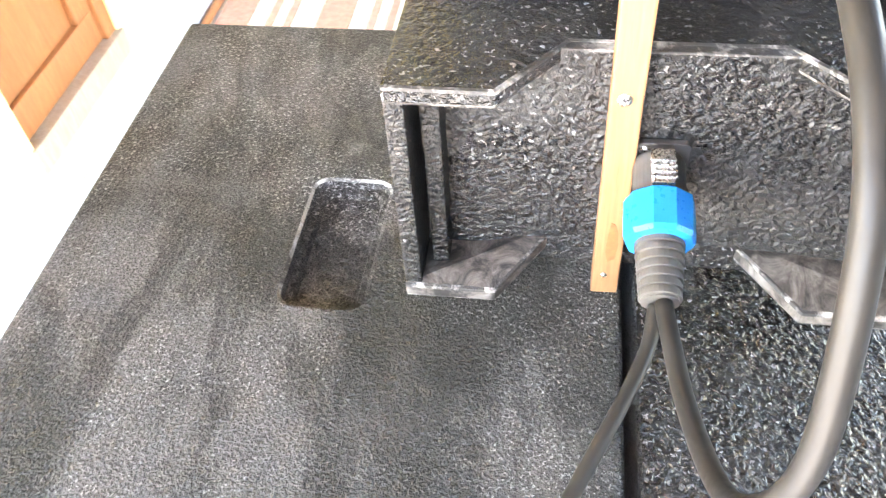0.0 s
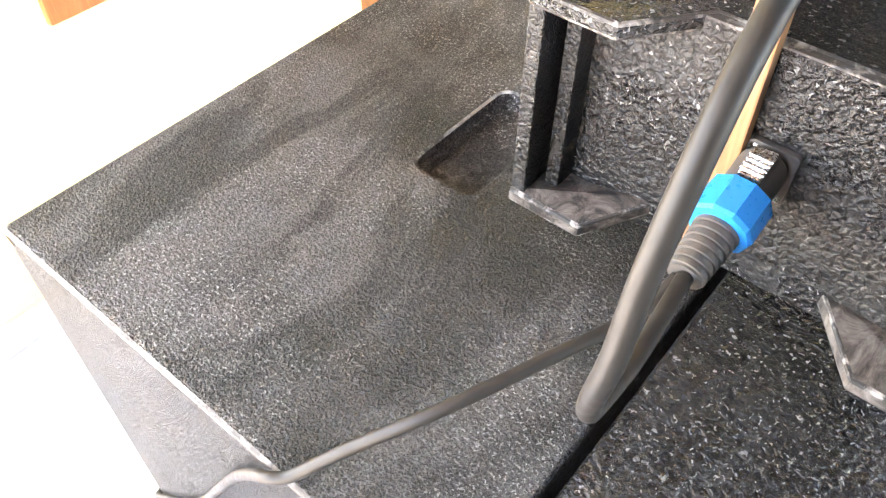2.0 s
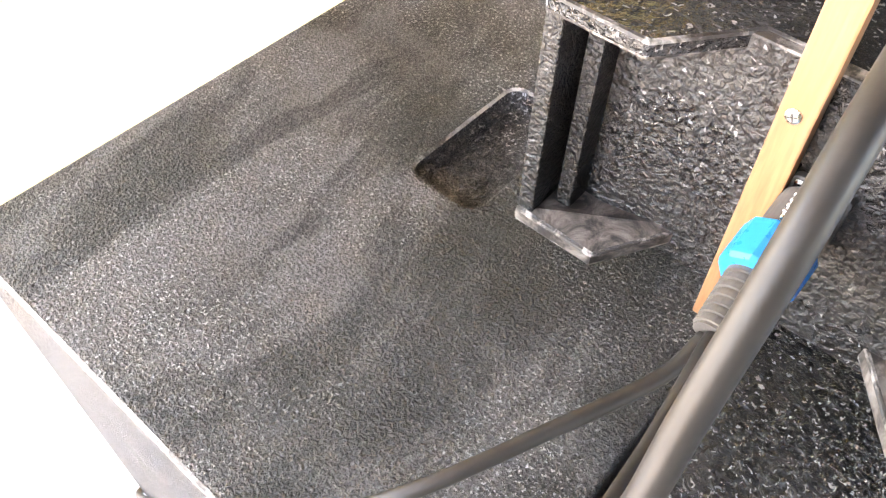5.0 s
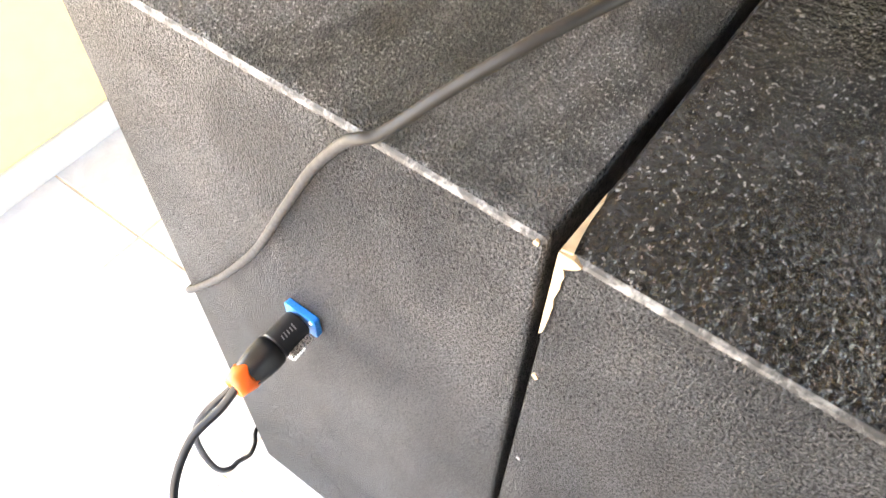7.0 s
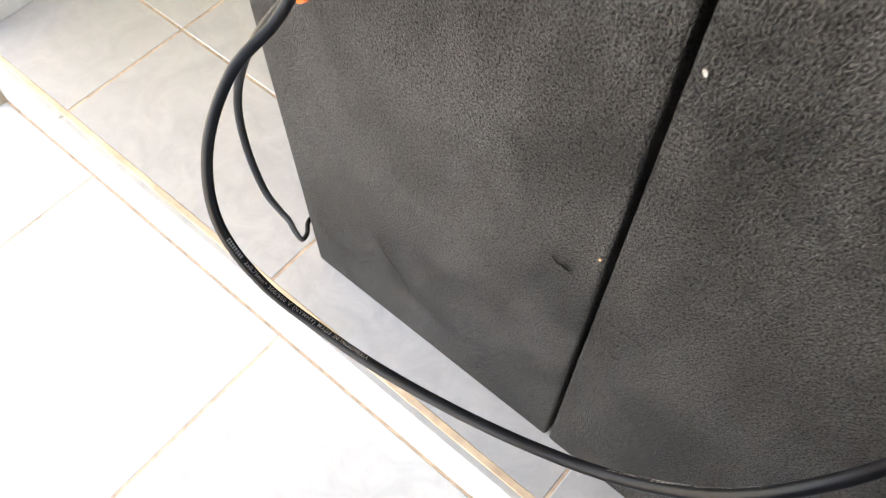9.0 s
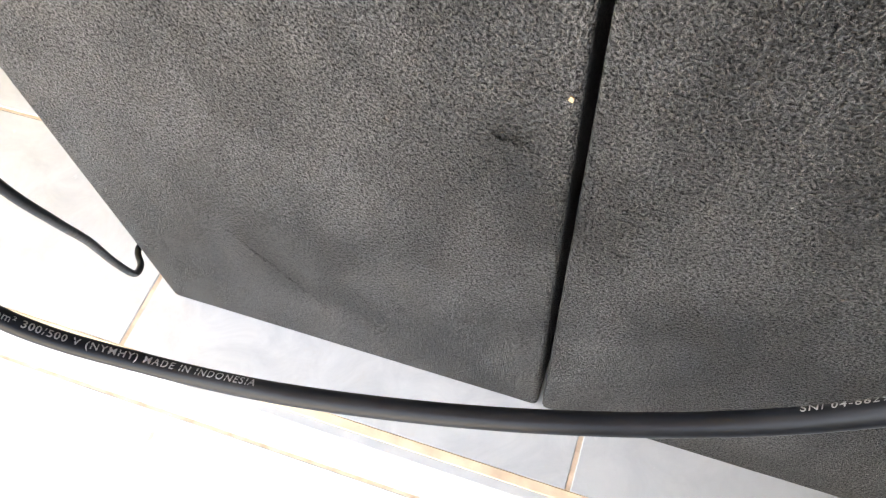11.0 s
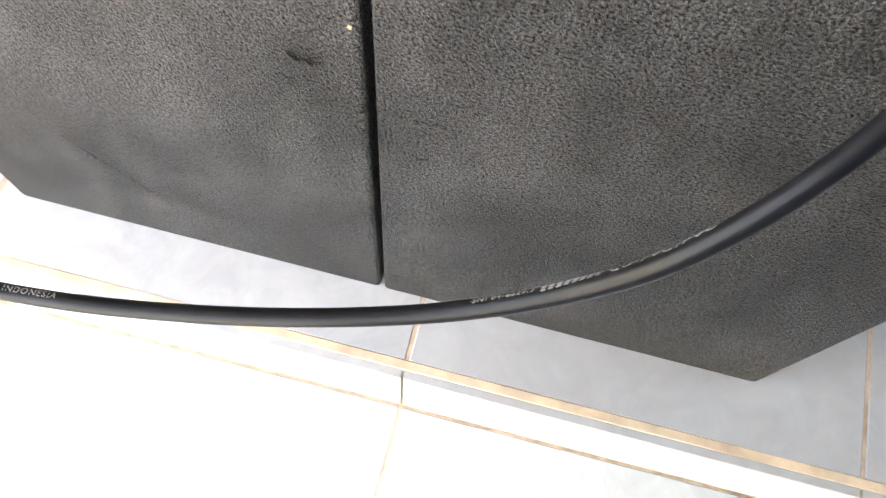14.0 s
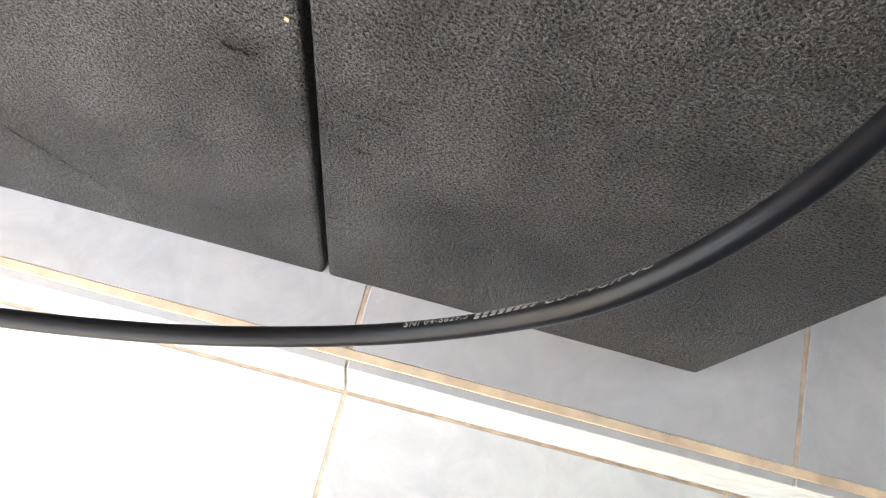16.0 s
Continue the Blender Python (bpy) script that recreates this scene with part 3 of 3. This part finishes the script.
def cable_print(text_runs, line, radius, parent, facing, facing_end=None):
    """Printed words bent along the cable, read towards its far end."""
    lengths = [0.0]
    for a, b in zip(line, line[1:]):
        lengths.append(lengths[-1] + (b - a).length)

    def at(s):
        s = max(0.0, min(lengths[-1] - 1e-6, s))
        i = max(k for k in range(len(lengths) - 1) if lengths[k] <= s)
        u = (s - lengths[i]) / max(1e-9, lengths[i + 1] - lengths[i])
        j = min(i + 2, len(line) - 1)
        return line[i].lerp(line[i + 1], u), (line[j] - line[max(0, i - 1)]).normalized()

    for start, text, size, long in text_runs:
        if text:
            cu = bpy.data.curves.new("print", "FONT")
            cu.body, cu.size, cu.align_y, cu.space_character = text, size, "CENTER", 1.2
            cu.offset = size * 0.012
            tmp = bpy.data.objects.new("print", cu)
            me = bpy.data.meshes.new_from_object(tmp)
            bpy.data.objects.remove(tmp)
            bm = bmesh.new()
            bm.from_mesh(me)
            bpy.data.meshes.remove(me)
        else:
            bm = bmesh.new()
            for k in range(8):
                box(0.0024 * k, -size * 0.36, -0.00005, 0.0024 * k + 0.0016, size * 0.36, 0.00005, bm=bm)
        wide = max(v.co.x for v in bm.verts)
        for v in bm.verts:
            v.co.x *= long / wide
        for v in bm.verts:
            p, t = at(start + v.co.x)
            f = facing.lerp(facing_end or facing, max(0.0, min(1.0, v.co.x / 0.12)))
            n = (f - t * f.dot(t)).normalized()
            w = n.cross(t)
            ang = v.co.y / radius
            v.co = p + (radius + 0.00018) * (math.cos(ang) * n + math.sin(ang) * w)
        part("print", bm, INK, parent, "pale lettering printed along the cable")


link_cable = empty("speaker_cable", "black cable looping between two black and orange plugs", "cable")
P1, P2 = (-0.1865, -0.005, 0.5905), (0.184, -0.005, 0.598)
plug(link_cable, P1, BLACK, 0)
plug(link_cable, P2, BLACK, 0, 8)
MAIN = [(-0.1855, -0.072, 0.593), (-0.192, -0.092, 0.5715), (-0.2018, -0.1211, 0.5497), (-0.1981, -0.1522, 0.5167), (-0.1827, -0.1712, 0.4772), (-0.1545, -0.1729, 0.436), (-0.112, -0.1674, 0.4165), (-0.0568, -0.1640, 0.4241), (0.0072, -0.1560, 0.439), (0.0640, -0.1448, 0.4560), (0.1040, -0.1365, 0.4850), (0.1320, -0.1290, 0.5230), (0.1570, -0.1090, 0.5590), (0.183, -0.072, 0.588)]
main_line = spline(MAIN, 16)
part("jacket", tube(main_line, 0.0035, 18), RUBBER, link_cable, smooth=True)
cable_print([(0.172, "", 0.0034, 0.016), (0.192, "2x0.75mm\u00b2 300/500 V (NYMHY) MADE IN INDONESIA", 0.0035, 0.108)], main_line, 0.0035, link_cable, Vector((0.25, 0.02, 0.95)), Vector((0.2, 0.25, 0.95)))
cable_print([(0.462, "SNI 04-6629.5", 0.0031, 0.0235), (0.488, "", 0.0034, 0.0225), (0.514, "CU-PVC/PVC", 0.0031, 0.036)], main_line, 0.0035, link_cable, Vector((0, 0.42, 0.9)), Vector((0, 0.8, 0.6)))

feed_cable = empty("speaker_cable", "thin black cable drooping from the plug into the cabinet's side", "cable")
FEED = [(-0.1875, -0.072, 0.59), (-0.2089, -0.0972, 0.5511), (-0.2265, -0.1071, 0.5041), (-0.2345, -0.1096, 0.4512), (-0.2395, -0.1054, 0.3856), (-0.2555, -0.0897, 0.3218), (-0.281, -0.0700, 0.2561), (-0.3068, -0.0525, 0.1852), (-0.330, -0.034, 0.122), (-0.346, -0.016, 0.096), (-0.3595, -0.0035, 0.088), (-0.3625, 0.005, 0.0865), (-0.356, 0.013, 0.086)]
part("jacket", tube(spline(FEED, 12), 0.0028, 14), RUBBER, feed_cable, smooth=True)

jumper = empty("speaker_cable", "grey cable draped over the cabinet edge from a blue plug", "cable")
S0 = (0.003, 0.239, 0.947)
head = part("plug", lathe([(0.0115, 0.002), (0.0125, 0.004), (0.0125, 0.026)], 32), GREYPL, jumper, "dusty grey plug body")
head.matrix_local = Matrix.Translation(S0) @ Matrix.Rotation(radians(14), 4, "X") @ AIM_OUT
part("lock_ring", lathe([(0.0150, 0.024), (0.0166, 0.0255), (0.0166, 0.0445), (0.0155, 0.047), (0.0125, 0.0475)], 10), BLUE, head, "bright blue faceted locking ring")
ribs = []
for k in range(7):
    ribs += [(0.0115 - 0.0003 * k, 0.0475 + 0.0042 * k), (0.0115 - 0.0003 * k, 0.0498 + 0.0042 * k), (0.0104 - 0.0003 * k, 0.0501 + 0.0042 * k), (0.0104 - 0.0003 * k, 0.0514 + 0.0042 * k)]
part("strain_relief", lathe(ribs, 28), GREYPL, head, "ribbed grey strain relief")
ltc = bmesh.new()
box(-0.0055, 0.0118, 0.004, 0.0055, 0.0150, 0.023, 0.001, bm=ltc)
for k in range(4):
    box(-0.006, 0.0146, 0.010 + 0.003 * k, 0.006, 0.0160, 0.0116 + 0.003 * k, 0.0003, 1, ltc)
part("latch", ltc, STEEL, head, "ribbed nickel latch")
DRAPE = [(0.001, 0.163, 0.928), (-0.004, 0.1397, 0.9201), (-0.0256, 0.0934, 0.9122), (-0.0486, 0.0511, 0.9007), (-0.0757, 0.0233, 0.8754), (-0.0965, 0.0025, 0.8530), (-0.107, -0.0045, 0.8475), (-0.1175, -0.0055, 0.838), (-0.144, -0.0045, 0.799), (-0.178, -0.0045, 0.736), (-0.222, -0.0045, 0.653), (-0.277, -0.0045, 0.569), (-0.322, -0.0045, 0.509), (-0.355, -0.0045, 0.468), (-0.3655, 0.006, 0.452), (-0.366, 0.03, 0.442), (-0.366, 0.15, 0.36), (-0.366, 0.42, 0.1), (-0.366, 0.47, 0.004)]
part("jacket", tube(spline(DRAPE, 10), 0.0034, 14), GREYRUB, jumper, smooth=True)

riser_cable = empty("speaker_cable", "thick grey-black cable looping up from the plug to the cabinet above", "cable")
RISER = [(0.004, 0.163, 0.93), (0.0097, 0.1104, 0.9335), (0.014, 0.0641, 0.958), (0.018, 0.047, 0.9884), (0.0212, 0.046, 1.0164), (0.0205, 0.0542, 1.0479), (0.0195, 0.071, 1.08), (0.0178, 0.09, 1.0985), (0.016, 0.1127, 1.109), (0.0124, 0.15, 1.123), (0.009, 0.23, 1.15), (0.008, 0.319, 1.165)]
riser_line = spline(RISER, 14)
part("jacket", tube(riser_line, 0.0042, 18), GREYRUB, riser_cable, smooth=True)


# ---- odds and ends round the place ----
tagged(link("wooden_stick", tube([Vector((-1.020, 1.52, 0.012)), Vector((-1.022, 1.9, 0.012)), Vector((-1.024, 2.4, 0.012))], 0.012, 12), TEAK), "thin orange-brown wooden stick lying along the wall", "stick")
mat = empty("striped_mat", "red and white striped cloth mat lying on the terrace floor", "mat")
x = -1.0
for k in range(18):
    wide, cloth = ((0.095, RED), (0.05, WHITECL), (0.022, RED), (0.03, WHITECL), (0.022, RED), (0.07, WHITECL))[k % 6]
    part("stripe", box(x, 1.72, 0.0005, x + wide - 0.001, 2.5, 0.006, 0.001, 1), cloth, mat)
    x += wide
soil = tagged(link("soil", box(-1.75, -8, -0.4, -1.165, -0.1, -RISE - 0.03), BROWN), "dark brown bare soil beside the tiled floor", "soil", kind="structure")
# unseen ground added past the soil to reflect sun towards the cabinets
tagged(link("ground", box(-60, -60, -0.4, -1.75, 60, -RISE - 0.02), BOUNCE), "added pale ground beyond the soil strip that bounces light", "yard", kind="structure")
plinth = tagged(link("plinth", box(-3.0, -0.10, -0.3, WALL_X, -0.0605, -0.012, 0.004), OAK), "beige plinth at the foot of the house wall", "plinth", kind="structure")
tagged(link("trim", box(WALL_X - 0.14, -0.066, -0.012, WALL_X + 0.003, -0.0605, 2.69), PLASTER), "white plaster edge of the yellow wall", "trim", kind="structure")
for k, (x, y, a) in enumerate(((-1.20, -0.12, 20), (-1.24, -0.15, 75), (-1.22, -0.20, 130))):
    bm = bmesh.new()
    n = 10
    rows = []
    for i in range(n + 1):
        u = i / n
        w = 0.026 * math.sin(math.pi * u) ** 0.7 + 0.0008
        rows.append([bm.verts.new((w * s, 0.11 * (u - 0.5), 0.012 + 0.012 * abs(s) + 0.012 * math.sin(3 * u))) for s in (-1, -0.5, 0, 0.5, 1)])
    for r0, r1 in zip(rows, rows[1:]):
        for i in range(4):
            bm.faces.new((r0[i], r0[i + 1], r1[i + 1], r1[i]))
    leafy = tagged(link("fallen_leaf", bm, GOLD, smooth=True), "curled yellow fallen leaf on the soil", "leaf", "fallen leaves")
    leafy.matrix_world = Matrix.Translation((x, y, -RISE - 0.04)) @ Matrix.Rotation(radians(a), 4, "Z")

# ---- floor tiles ----
for i, x in enumerate(XS):
    a, b = max(x, WALL_X - 0.13), x + PITCH
    upright(a, b, step_face)
    ys = [EDGE + 0.003, 0.151] + [0.151 + PITCH * k for k in range(1, 8)]
    for y0, y1 in zip(ys, ys[1:]):
        tile("tile", a, y0, b, y1, 0.0, floor)
    for k in range(9):
        tile("tile", max(x, -1.16), EDGE - 0.0142 - PITCH * (k + 1), b, EDGE - 0.0142 - PITCH * k, -RISE, ground)
